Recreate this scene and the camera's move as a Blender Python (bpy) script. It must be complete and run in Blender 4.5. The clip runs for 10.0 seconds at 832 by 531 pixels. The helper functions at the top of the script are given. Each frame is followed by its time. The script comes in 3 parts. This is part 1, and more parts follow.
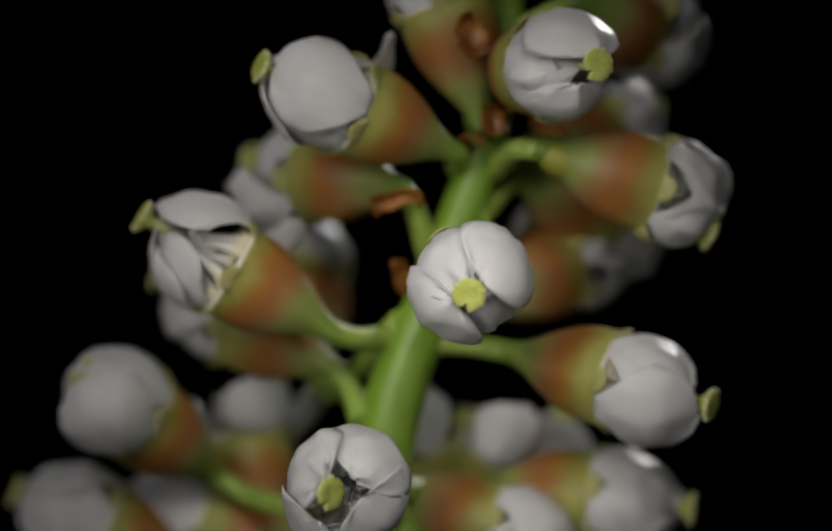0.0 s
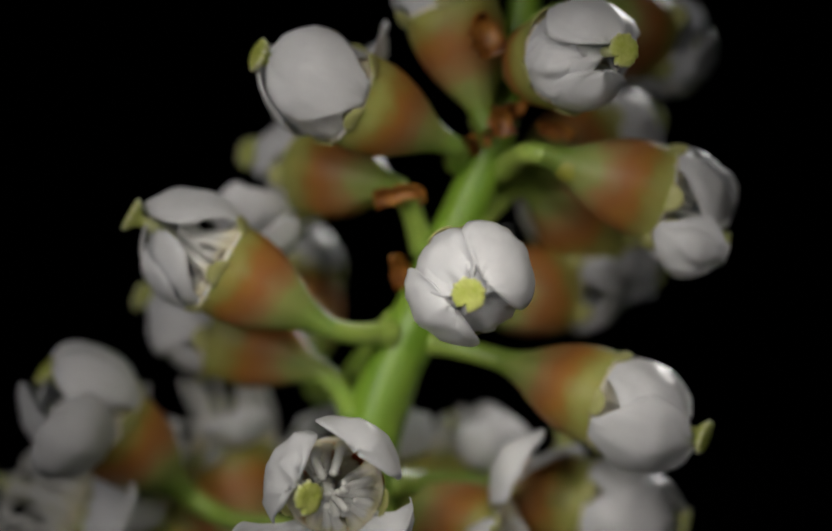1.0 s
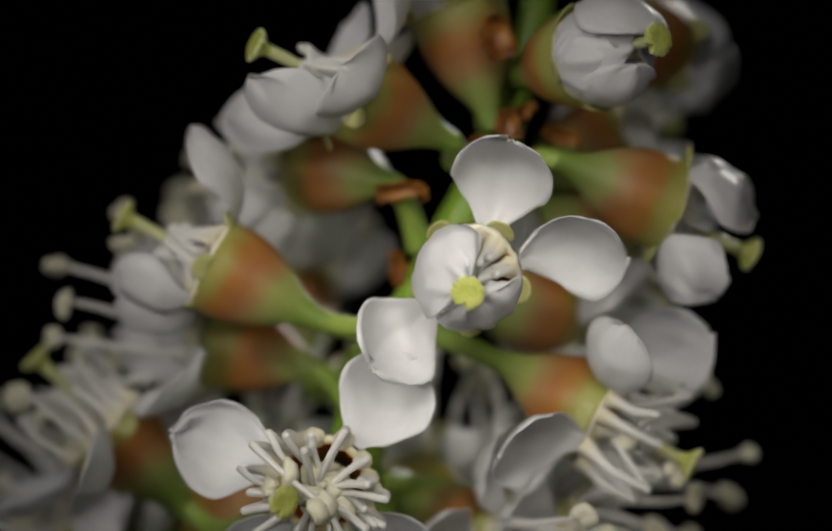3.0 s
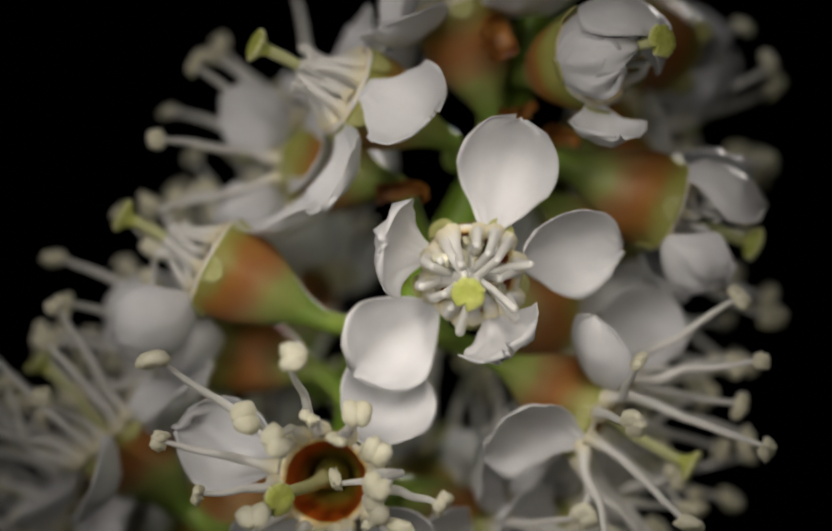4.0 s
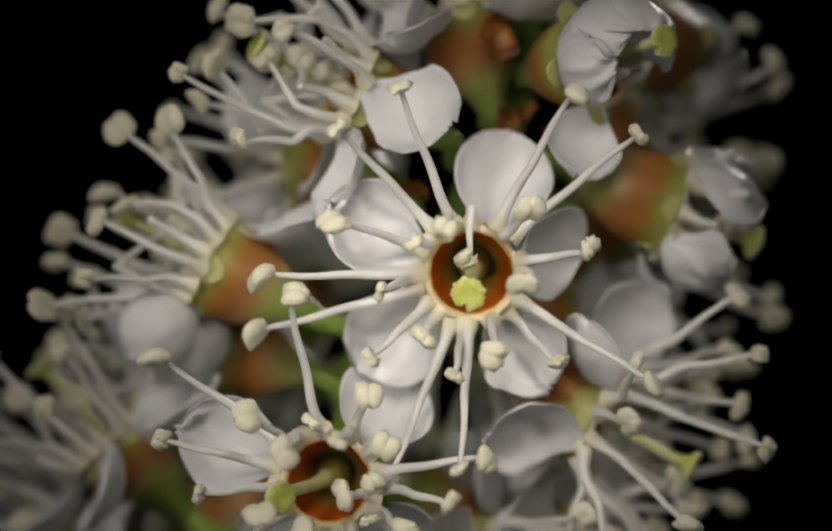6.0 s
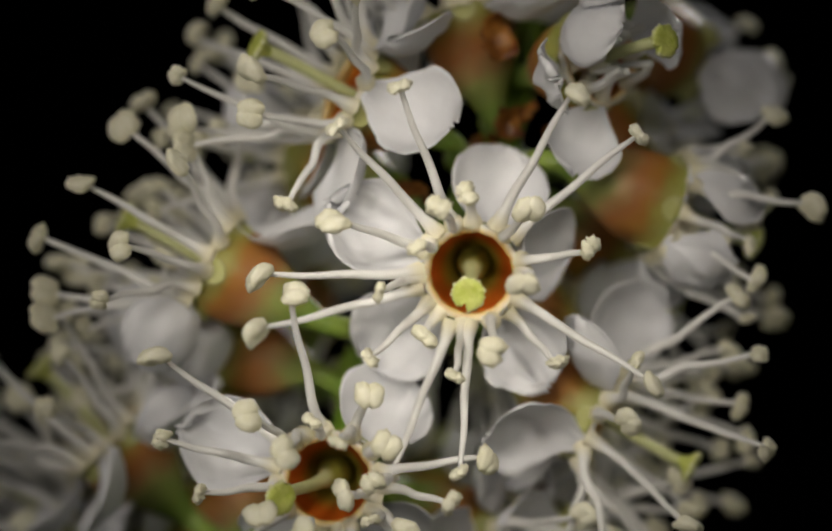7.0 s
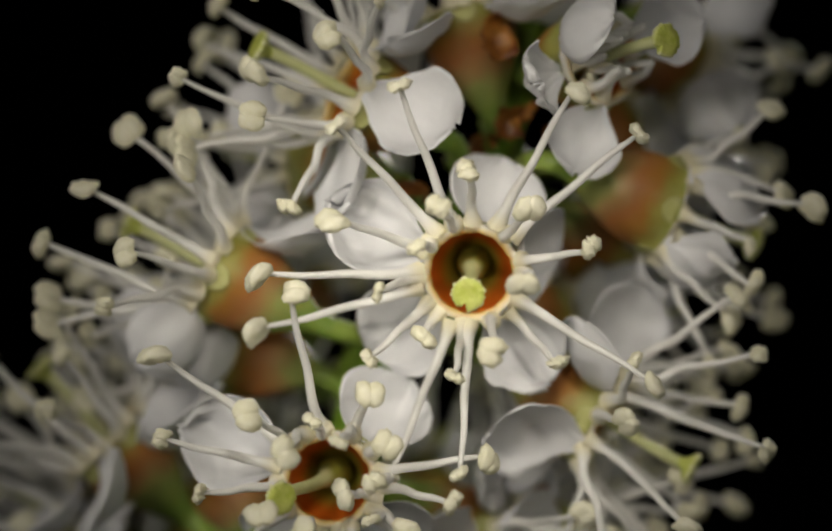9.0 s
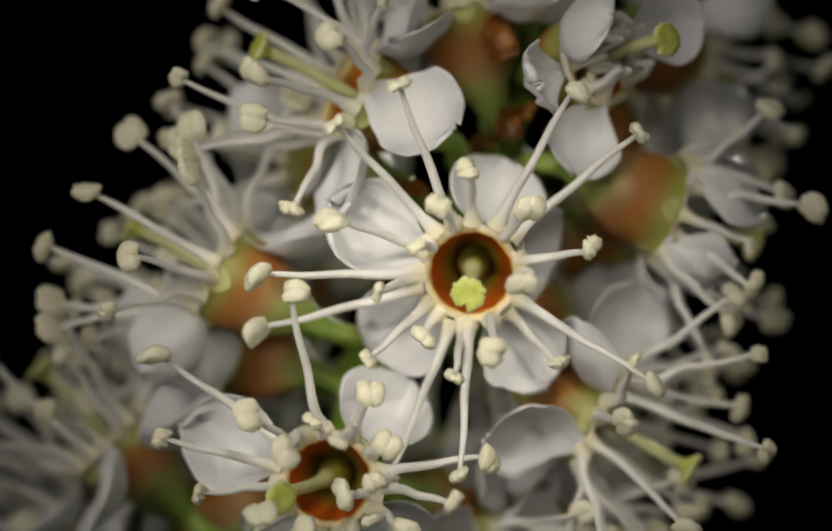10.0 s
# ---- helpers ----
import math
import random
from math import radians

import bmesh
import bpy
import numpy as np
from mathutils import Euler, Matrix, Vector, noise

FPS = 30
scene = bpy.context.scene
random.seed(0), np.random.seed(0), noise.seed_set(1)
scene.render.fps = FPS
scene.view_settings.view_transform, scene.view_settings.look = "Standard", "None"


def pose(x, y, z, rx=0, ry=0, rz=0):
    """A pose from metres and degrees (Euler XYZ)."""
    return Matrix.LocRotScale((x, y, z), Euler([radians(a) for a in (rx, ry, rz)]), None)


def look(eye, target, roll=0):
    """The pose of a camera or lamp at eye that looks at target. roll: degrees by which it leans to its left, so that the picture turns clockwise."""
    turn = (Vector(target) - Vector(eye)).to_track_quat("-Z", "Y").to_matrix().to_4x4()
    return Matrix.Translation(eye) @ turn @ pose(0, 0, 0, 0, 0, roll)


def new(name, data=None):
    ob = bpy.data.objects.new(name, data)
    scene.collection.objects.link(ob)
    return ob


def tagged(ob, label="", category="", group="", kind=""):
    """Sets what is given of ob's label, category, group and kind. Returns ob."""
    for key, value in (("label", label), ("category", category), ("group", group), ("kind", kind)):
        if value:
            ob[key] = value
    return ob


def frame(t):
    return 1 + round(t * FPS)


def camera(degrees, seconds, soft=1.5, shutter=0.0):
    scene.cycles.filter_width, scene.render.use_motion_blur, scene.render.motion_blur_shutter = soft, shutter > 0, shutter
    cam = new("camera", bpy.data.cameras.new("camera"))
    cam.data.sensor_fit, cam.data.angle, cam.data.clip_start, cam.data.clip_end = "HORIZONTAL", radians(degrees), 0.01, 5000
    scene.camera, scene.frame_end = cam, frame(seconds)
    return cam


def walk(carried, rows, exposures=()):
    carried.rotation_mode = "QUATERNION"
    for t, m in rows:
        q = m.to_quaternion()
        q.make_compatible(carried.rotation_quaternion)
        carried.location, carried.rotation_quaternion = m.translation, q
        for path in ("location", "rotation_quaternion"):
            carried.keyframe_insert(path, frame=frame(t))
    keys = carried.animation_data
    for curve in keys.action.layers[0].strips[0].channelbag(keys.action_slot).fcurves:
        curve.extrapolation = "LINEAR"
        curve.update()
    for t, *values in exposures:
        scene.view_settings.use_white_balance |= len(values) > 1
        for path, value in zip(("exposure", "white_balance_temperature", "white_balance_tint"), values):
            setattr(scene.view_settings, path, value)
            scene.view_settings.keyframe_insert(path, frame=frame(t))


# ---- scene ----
# ---- camera: a macro lens, 0.11 m from the middle flower, standing still ----
MM = 0.001
DIST = 110.0          # from the lens to the plane of sharp focus, mm
SCALE = 64.0          # picture units to the millimetre in that plane
HEIGHT = 62.0         # of the lens over the table, mm
cam = camera(2 * math.degrees(math.atan(784 / SCALE / DIST)), 10.0, soft=2.0)
cam.data.dof.use_dof = True
cam.data.dof.focus_distance = (DIST - 1.6) * MM
cam.data.dof.aperture_fstop = 32.0
EYE = (0.0, -DIST * MM, HEIGHT * MM)
walk(cam, [(0.0, look(EYE, (0, 0, HEIGHT * MM))), (10.0, look(EYE, (0, 0, HEIGHT * MM)))],
     exposures=[(0.0, -0.36, 6450, 10), (2.5, -0.12, 6500, 10), (4.0, -0.23, 6680, 12), (5.0, -0.18, 6720, 12), (10.0, 0.0, 6900, 8.5)])

# ---- light: soft studio lamps before a black cloth ----
world = bpy.data.worlds.new("studio_dark")
scene.world = world
world.use_nodes = True
world.node_tree.nodes["Background"].inputs["Color"].default_value = (0.01, 0.01, 0.012, 1)
world.node_tree.nodes["Background"].inputs["Strength"].default_value = 0.3


def softbox(name, eye, target, size, watts, colour):
    data = bpy.data.lights.new(name, "AREA")
    data.shape, data.size, data.energy, data.color = "DISK", size, watts, colour
    ob = new(name, data)
    ob.matrix_basis = look(eye, target)
    return ob


def snoot(name, eye, target, beam, size, watts, colour):
    """A lamp with a narrow beam that fades to its edge."""
    data = bpy.data.lights.new(name, "SPOT")
    data.spot_size, data.spot_blend, data.shadow_soft_size = radians(beam), 1.0, size
    data.energy, data.color = watts, colour
    ob = new(name, data)
    ob.matrix_basis = look(eye, target)
    return ob


H = HEIGHT * MM
# an added ring of narrow lamp heads round the lens, stronger above, and one behind the plant
# the fading beams stand in for darkening towards the picture's edges
for turn, out, watts in ((15, 0.13, 0.60), (60, 0.13, 0.75), (100, 0.14, 0.92), (135, 0.17, 0.92), (165, 0.17, 0.82), (195, 0.14, 0.62), (240, 0.10, 0.5), (310, 0.10, 0.55)):
    a = radians(turn)
    snoot("added_ring_lamp", (out * math.cos(a), -0.27, H + out * math.sin(a)), (0.0001, 0.001, H - 0.0010), 3.8, 0.007, watts, (1.0, 0.935, 0.838))
# unseen close lamp, added to lift the front flowers over those behind
snoot("front_boost_lamp", (0.012, -0.085, H + 0.062), (-0.0002, -0.001, H - 0.0022), 9.5, 0.004, 0.14, (1.0, 0.935, 0.838))
snoot("back_lamp", (0.12, 0.27, H + 0.14), (0.001, 0.005, H - 0.001), 4.0, 0.010, 3.5, (1.0, 0.97, 0.92))
# unseen fill, added to raise the mid tones
softbox("fill_lamp", (-0.16, -0.26, H + 0.10), (0.0, 0.004, H), 0.16, 0.22, (1.0, 0.955, 0.90))


# ---- materials ----
def node_material(name):
    mat = bpy.data.materials.new(name)
    mat.use_nodes = True
    return mat, mat.node_tree, mat.node_tree.nodes["Principled BSDF"]


def soft_tissue(name, low, high, rough=0.5, grain=2500.0, through_light=0.25, bump=0.3, streak=(1, 1, 1), sss=0.0):
    """Plant tissue: two scales of colour, fine relief, and light that shines through."""
    mat, tree, bsdf = node_material(name)
    n, link = tree.nodes, tree.links
    coord = n.new("ShaderNodeTexCoord")
    place = n.new("ShaderNodeMapping")
    place.inputs["Scale"].default_value = streak
    link.new(coord.outputs["Object"], place.inputs["Vector"])
    fine = n.new("ShaderNodeTexNoise")
    fine.inputs["Scale"].default_value = grain
    fine.inputs["Detail"].default_value = 5
    broad = n.new("ShaderNodeTexNoise")
    broad.inputs["Scale"].default_value = grain * 0.16
    broad.inputs["Detail"].default_value = 3
    link.new(place.outputs["Vector"], fine.inputs["Vector"])
    link.new(coord.outputs["Object"], broad.inputs["Vector"])
    both = n.new("ShaderNodeMath")
    both.operation = "MULTIPLY_ADD"
    both.inputs[1].default_value = 0.45
    link.new(fine.outputs["Fac"], both.inputs[0])
    half = n.new("ShaderNodeMath")
    half.operation = "MULTIPLY"
    half.inputs[1].default_value = 0.55
    link.new(broad.outputs["Fac"], half.inputs[0])
    link.new(half.outputs[0], both.inputs[2])
    ramp = n.new("ShaderNodeValToRGB")
    ramp.color_ramp.elements[0].position, ramp.color_ramp.elements[0].color = 0.32, (*low, 1)
    ramp.color_ramp.elements[1].position, ramp.color_ramp.elements[1].color = 0.66, (*high, 1)
    link.new(both.outputs[0], ramp.inputs["Fac"])
    relief = n.new("ShaderNodeBump")
    relief.inputs["Strength"].default_value = bump
    relief.inputs["Distance"].default_value = 0.00006
    link.new(fine.outputs["Fac"], relief.inputs["Height"])
    link.new(ramp.outputs["Color"], bsdf.inputs["Base Color"])
    link.new(relief.outputs["Normal"], bsdf.inputs["Normal"])
    bsdf.inputs["Roughness"].default_value = rough
    bsdf.inputs["Specular IOR Level"].default_value = 0.45
    if sss:
        bsdf.inputs["Subsurface Weight"].default_value = sss
        bsdf.inputs["Subsurface Radius"].default_value = (1.0, 0.9, 0.6)
        bsdf.inputs["Subsurface Scale"].default_value = 0.0005
    if through_light:
        trans = n.new("ShaderNodeBsdfTranslucent")
        link.new(ramp.outputs["Color"], trans.inputs["Color"])
        mix = n.new("ShaderNodeMixShader")
        mix.inputs["Fac"].default_value = through_light
        link.new(bsdf.outputs["BSDF"], mix.inputs[1])
        link.new(trans.outputs["BSDF"], mix.inputs[2])
        link.new(mix.outputs["Shader"], n["Material Output"].inputs["Surface"])
    return mat


def cup_skin(name, stops, grain=1600.0, mottling=0.34, own_blush=0.0):
    """Skin of the flower cup: colour runs along the cup from its stalk to its rim, mottled."""
    mat, tree, bsdf = node_material(name)
    n, link = tree.nodes, tree.links
    coord = n.new("ShaderNodeTexCoord")
    split = n.new("ShaderNodeSeparateXYZ")
    link.new(coord.outputs["Object"], split.inputs["Vector"])
    mottle = n.new("ShaderNodeTexNoise")
    mottle.inputs["Scale"].default_value = grain * 0.45
    mottle.inputs["Detail"].default_value = 6
    link.new(coord.outputs["Object"], mottle.inputs["Vector"])
    along = n.new("ShaderNodeMapRange")
    along.inputs["From Min"].default_value = -3.5 * MM
    along.inputs["From Max"].default_value = 0.0
    link.new(split.outputs["Z"], along.inputs["Value"])
    blend = n.new("ShaderNodeMath")
    blend.operation = "MULTIPLY_ADD"
    blend.inputs[1].default_value = mottling
    link.new(mottle.outputs["Fac"], blend.inputs[0])
    shift = n.new("ShaderNodeMath")
    shift.operation = "SUBTRACT"
    shift.inputs[1].default_value = mottling / 2
    own = n.new("ShaderNodeObjectInfo")
    blush = n.new("ShaderNodeMath")
    blush.operation = "MULTIPLY_ADD"
    blush.inputs[1].default_value, blush.inputs[2].default_value = own_blush, -0.5 * own_blush
    link.new(own.outputs["Random"], blush.inputs[0])
    moved = n.new("ShaderNodeMath")
    link.new(along.outputs["Result"], moved.inputs[0])
    link.new(blush.outputs[0], moved.inputs[1])
    link.new(moved.outputs[0], shift.inputs[0])
    link.new(shift.outputs[0], blend.inputs[2])
    ramp = n.new("ShaderNodeValToRGB")
    while len(ramp.color_ramp.elements) < len(stops):
        ramp.color_ramp.elements.new(0.5)
    for e, (at, colour) in zip(ramp.color_ramp.elements, stops):
        e.position, e.color = at, (*colour, 1)
    link.new(blend.outputs[0], ramp.inputs["Fac"])
    fine = n.new("ShaderNodeTexNoise")
    fine.inputs["Scale"].default_value = grain * 2.5
    fine.inputs["Detail"].default_value = 4
    link.new(coord.outputs["Object"], fine.inputs["Vector"])
    relief = n.new("ShaderNodeBump")
    relief.inputs["Strength"].default_value = 0.35
    relief.inputs["Distance"].default_value = 0.00006
    link.new(fine.outputs["Fac"], relief.inputs["Height"])
    link.new(relief.outputs["Normal"], bsdf.inputs["Normal"])
    link.new(ramp.outputs["Color"], bsdf.inputs["Base Color"])
    bsdf.inputs["Roughness"].default_value = 0.46
    bsdf.inputs["Subsurface Weight"].default_value = 0.25
    bsdf.inputs["Subsurface Radius"].default_value = (1.0, 0.5, 0.25)
    bsdf.inputs["Subsurface Scale"].default_value = 0.0004
    trans = n.new("ShaderNodeBsdfTranslucent")
    link.new(ramp.outputs["Color"], trans.inputs["Color"])
    mix = n.new("ShaderNodeMixShader")
    mix.inputs["Fac"].default_value = 0.35
    link.new(bsdf.outputs["BSDF"], mix.inputs[1])
    link.new(trans.outputs["BSDF"], mix.inputs[2])
    link.new(mix.outputs["Shader"], n["Material Output"].inputs["Surface"])
    return mat


PETAL = soft_tissue("petal_white", (0.79, 0.803, 0.832), (0.87, 0.88, 0.905), 0.34, 2600, 0.34, 0.4, (1, 1, 0.25))
FILAMENT = soft_tissue("filament_white", (0.90, 0.903, 0.885), (0.955, 0.957, 0.945), 0.42, 4000, 0.38, 0.15, (1, 1, 0.3))
ANTHER = soft_tissue("anther_cream", (0.83, 0.815, 0.61), (0.925, 0.915, 0.78), 0.6, 5000, 0.25, 0.6)
STIGMA = soft_tissue("stigma_green", (0.48, 0.56, 0.08), (0.66, 0.70, 0.22), 0.55, 6000, 0.2, 0.8)


def pale_edge(mat, inner, outer, edge):
    """Lets a tissue turn paler from a radius (mm) outwards."""
    n, link = mat.node_tree.nodes, mat.node_tree.links
    ramp = n["Color Ramp"]
    coord = n["Texture Coordinate"]
    flat = n.new("ShaderNodeVectorMath")
    flat.operation = "MULTIPLY"
    flat.inputs[1].default_value = (1, 1, 0)
    link.new(coord.outputs["Object"], flat.inputs[0])
    size = n.new("ShaderNodeVectorMath")
    size.operation = "LENGTH"
    link.new(flat.outputs["Vector"], size.inputs[0])
    span = n.new("ShaderNodeMapRange")
    span.inputs["From Min"].default_value, span.inputs["From Max"].default_value = inner * MM, outer * MM
    link.new(size.outputs["Value"], span.inputs["Value"])
    mix = n.new("ShaderNodeMix")
    mix.data_type = "RGBA"
    mix.inputs["B"].default_value = (*edge, 1)
    link.new(span.outputs["Result"], mix.inputs["Factor"])
    link.new(ramp.outputs["Color"], mix.inputs["A"])
    link.new(mix.outputs["Result"], n["Principled BSDF"].inputs["Base Color"])
    return mat


RIM = soft_tissue("rim_cream", (0.80, 0.48, 0.14), (0.88, 0.62, 0.26), 0.45, 3000, 0.15, 0.4, sss=0.6)
pale_edge(RIM, 1.21, 1.42, (0.91, 0.875, 0.71))
pale_edge(STIGMA, 0.43, 0.54, (0.86, 0.86, 0.60))


def cream_foot(mat, height, colour):
    """Lets a tissue turn cream towards its foot, over a height in mm."""
    n, link = mat.node_tree.nodes, mat.node_tree.links
    split = n.new("ShaderNodeSeparateXYZ")
    link.new(n["Texture Coordinate"].outputs["Object"], split.inputs["Vector"])
    span = n.new("ShaderNodeMapRange")
    span.interpolation_type = "SMOOTHSTEP"
    span.inputs["From Min"].default_value, span.inputs["From Max"].default_value = 0.0, height * MM
    link.new(split.outputs["Z"], span.inputs["Value"])
    mix = n.new("ShaderNodeMix")
    mix.data_type = "RGBA"
    mix.inputs["A"].default_value = (*colour, 1)
    link.new(span.outputs["Result"], mix.inputs["Factor"])
    link.new(n["Color Ramp"].outputs["Color"], mix.inputs["B"])
    link.new(mix.outputs["Result"], n["Principled BSDF"].inputs["Base Color"])
    link.new(mix.outputs["Result"], n["Translucent BSDF"].inputs["Color"])
    return mat


FOOT = cream_foot(soft_tissue("filament_foot", (0.90, 0.903, 0.885), (0.955, 0.957, 0.945), 0.42, 4000, 0.38, 0.15, (1, 1, 0.3)), 0.7, (0.92, 0.88, 0.68))
STYLE = soft_tissue("style_green", (0.56, 0.60, 0.26), (0.68, 0.71, 0.40), 0.45, 3000, 0.2, 0.2)
pale_edge(STYLE, 0.25, 0.34, (0.32, 0.33, 0.05))
SEPAL = soft_tissue("sepal_green", (0.42, 0.44, 0.13), (0.60, 0.60, 0.28), 0.5, 2500, 0.2, 0.3)
STALK = soft_tissue("stalk_green", (0.10, 0.22, 0.013), (0.22, 0.35, 0.04), 0.4, 1400, 0.0, 0.4, (1, 1, 0.2), 0.2)
PEDICEL = soft_tissue("pedicel_green", (0.14, 0.25, 0.03), (0.32, 0.42, 0.09), 0.42, 1500, 0.0, 0.3, (1, 1, 0.3), 0.2)
BRACT = soft_tissue("bract_brown", (0.15, 0.045, 0.008), (0.66, 0.30, 0.06), 0.35, 1500, 0.4, 0.9)
for spot, place in zip(BRACT.node_tree.nodes["Color Ramp"].color_ramp.elements, (0.42, 0.60)):
    spot.position = place
CUP = cup_skin("cup_skin", [(0.0, (0.22, 0.33, 0.06)), (0.28, (0.37, 0.42, 0.13)), (0.42, (0.44, 0.28, 0.11)), (0.56, (0.44, 0.185, 0.06)),
                            (0.68, (0.46, 0.215, 0.045)), (0.79, (0.42, 0.34, 0.08)), (0.92, (0.48, 0.50, 0.14))], mottling=0.42, own_blush=0.24)
LINING = cup_skin("cup_lining", [(0.0, (0.30, 0.30, 0.06)), (0.42, (0.36, 0.29, 0.04)), (0.56, (0.42, 0.20, 0.02)), (0.70, (0.53, 0.12, 0.009)),
                                 (0.88, (0.60, 0.125, 0.009)), (0.955, (0.78, 0.34, 0.05)), (1.0, (0.90, 0.72, 0.36))], mottling=0.10)


def cloth():
    mat, tree, bsdf = node_material("black_cloth")
    n, link = tree.nodes, tree.links
    coord = n.new("ShaderNodeTexCoord")
    weave = n.new("ShaderNodeTexNoise")
    weave.inputs["Scale"].default_value = 900
    link.new(coord.outputs["Object"], weave.inputs["Vector"])
    ramp = n.new("ShaderNodeValToRGB")
    ramp.color_ramp.elements[0].color = (0.0015, 0.0015, 0.0016, 1)
    ramp.color_ramp.elements[1].color = (0.004, 0.004, 0.0042, 1)
    link.new(weave.outputs["Fac"], ramp.inputs["Fac"])
    link.new(ramp.outputs["Color"], bsdf.inputs["Base Color"])
    bsdf.inputs["Roughness"].default_value = 1.0
    bsdf.inputs["Specular IOR Level"].default_value = 0.0
    return mat


CLOTH = cloth()


# ---- helpers of this scene ----
def at(px, py, depth):
    """The place that shows at (px, py) of the picture, depth millimetres behind the plane of focus."""
    k = (DIST + depth) / DIST / SCALE * MM
    return Vector(((px - 784) * k, depth * MM, H + (500.5 - py) * k))


def shows(p):
    """The reverse of at(): where a place shows in the picture."""
    k = DIST * SCALE / (DIST * MM + p.y)
    return 784 + p.x * k, 500.5 - (p.z - H) * k


def way(right, up, near):
    return Vector((right, -near, up)).normalized()


def finish(bm, name, mat, smooth=True):
    me = bpy.data.meshes.new(name)
    bmesh.ops.recalc_face_normals(bm, faces=bm.faces)
    bm.to_mesh(me)
    bm.free()
    me.materials.append(mat)
    for p in me.polygons:
        p.use_smooth = smooth
    return me


def part(name, me, parent, label="", m=None):
    ob = new(name, me)
    ob.parent = parent
    if m is not None:
        ob.matrix_basis = m
    if label:
        tagged(ob, label)
    return ob


def box_mesh(name, sx, sy, sz, mat):
    bm = bmesh.new()
    bmesh.ops.create_cube(bm, size=1)
    for v in bm.verts:
        v.co = Vector((v.co.x * sx, v.co.y * sy, v.co.z * sz))
    bmesh.ops.bevel(bm, geom=bm.edges[:], offset=0.004, segments=2, affect="EDGES")
    return finish(bm, name, mat, False)


def tube(bm, points, radii, sides=10, cap=True):
    rings = []
    side = None
    for i, p in enumerate(points):
        d = (points[min(i + 1, len(points) - 1)] - points[max(i - 1, 0)]).normalized()
        if side is None:
            side = d.orthogonal().normalized()
        side = (side - d * side.dot(d)).normalized()
        up = d.cross(side)
        rings.append([bm.verts.new(p + (side * math.cos(a) + up * math.sin(a)) * radii[i])
                      for a in (2 * math.pi * k / sides for k in range(sides))])
    for a, b in zip(rings, rings[1:]):
        for k in range(sides):
            bm.faces.new((a[k], a[(k + 1) % sides], b[(k + 1) % sides], b[k]))
    if cap:
        bm.faces.new(rings[0][::-1])
        bm.faces.new(rings[-1])
    return rings


def turned(bm, profile, sides=36, ripple=0.0, lobes=5):
    """A turned shape about z from (radius, height) pairs in mm, with soft ribs."""
    rings = []
    for r, z in profile:
        rings.append([bm.verts.new(((r + ripple * r * math.cos(lobes * a)) * math.cos(a) * MM,
                                    (r + ripple * r * math.cos(lobes * a)) * math.sin(a) * MM, z * MM))
                      for a in (2 * math.pi * k / sides for k in range(sides))])
    for a, b in zip(rings, rings[1:]):
        for k in range(sides):
            bm.faces.new((a[k], a[(k + 1) % sides], b[(k + 1) % sides], b[k]))
    return rings


def thicken(bm, thick):
    """Gives a sheet its thickness, with a closed edge."""
    bm.normal_update()
    edge = [e for e in bm.edges if len(e.link_faces) == 1]
    sheet = bm.faces[:]
    under = {v: bm.verts.new(v.co - v.normal * thick) for v in bm.verts[:]}
    for f in sheet:
        bm.faces.new([under[v] for v in reversed(f.verts)])
    for e in edge:
        a, b = e.verts
        bm.faces.new((a, b, under[b], under[a]))


def bezier(p0, p1, p2, p3, n):
    out = []
    for i in range(n + 1):
        t = i / n
        out.append(p0 * (1 - t) ** 3 + p1 * 3 * t * (1 - t) ** 2 + p2 * 3 * t * t * (1 - t) + p3 * t ** 3)
    return out


def smooth_step(t, a, b):
    s = min(1.0, max(0.0, (t - a) / (b - a)))
    return s * s * (3 - 2 * s)


# ---- the dark studio round the plant ----
def studio():
    w, d, h, th = 1.6, 1.6, 1.0, 0.02
    for name, size, place, label in (
            ("floor", (w, d, th), (0, 0, -th / 2), "matt black cloth on the table under the plant"),
            ("ceiling", (w, d, th), (0, 0, h + th / 2), "matt black ceiling of the dark studio"),
            ("wall_north", (w, th, h), (0, d / 2 + th / 2, h / 2), "matt black cloth backdrop hanging behind the plant"),
            ("wall_south", (w, th, h), (0, -d / 2 - th / 2, h / 2), "matt black studio wall"),
            ("wall_east", (th, d, h), (w / 2 + th / 2, 0, h / 2), "matt black studio wall"),
            ("wall_west", (th, d, h), (-w / 2 - th / 2, 0, h / 2), "matt black studio wall")):
        ob = tagged(new(name, box_mesh(name, *size, CLOTH)), label, "wall" if "wall" in name else name, kind="structure")
        ob.matrix_basis = pose(*place)


studio()

# ---- the green stalk ----
STALK_DEPTH = 5.5
PIVOT = at(880, 450, STALK_DEPTH)
LEAN = [(0.0, 0.0), (0.5, 2.0), (1.0, 4.0), (1.5, 5.3), (2.0, 6.3), (2.7, 7.0), (4.0, 7.3), (10.0, 7.5)]
MOVES = []            # what moves, with its rows


def lean_at(t):
    for (a, va), (b, vb) in zip(LEAN, LEAN[1:]):
        if t <= b:
            return va + (vb - va) * (t - a) / (b - a)
    return LEAN[-1][1]


def stalk_pose(t):
    return Matrix.Translation(PIVOT) @ pose(0, 0, 0, 0, lean_at(t), 0) @ Matrix.Translation(-PIVOT)


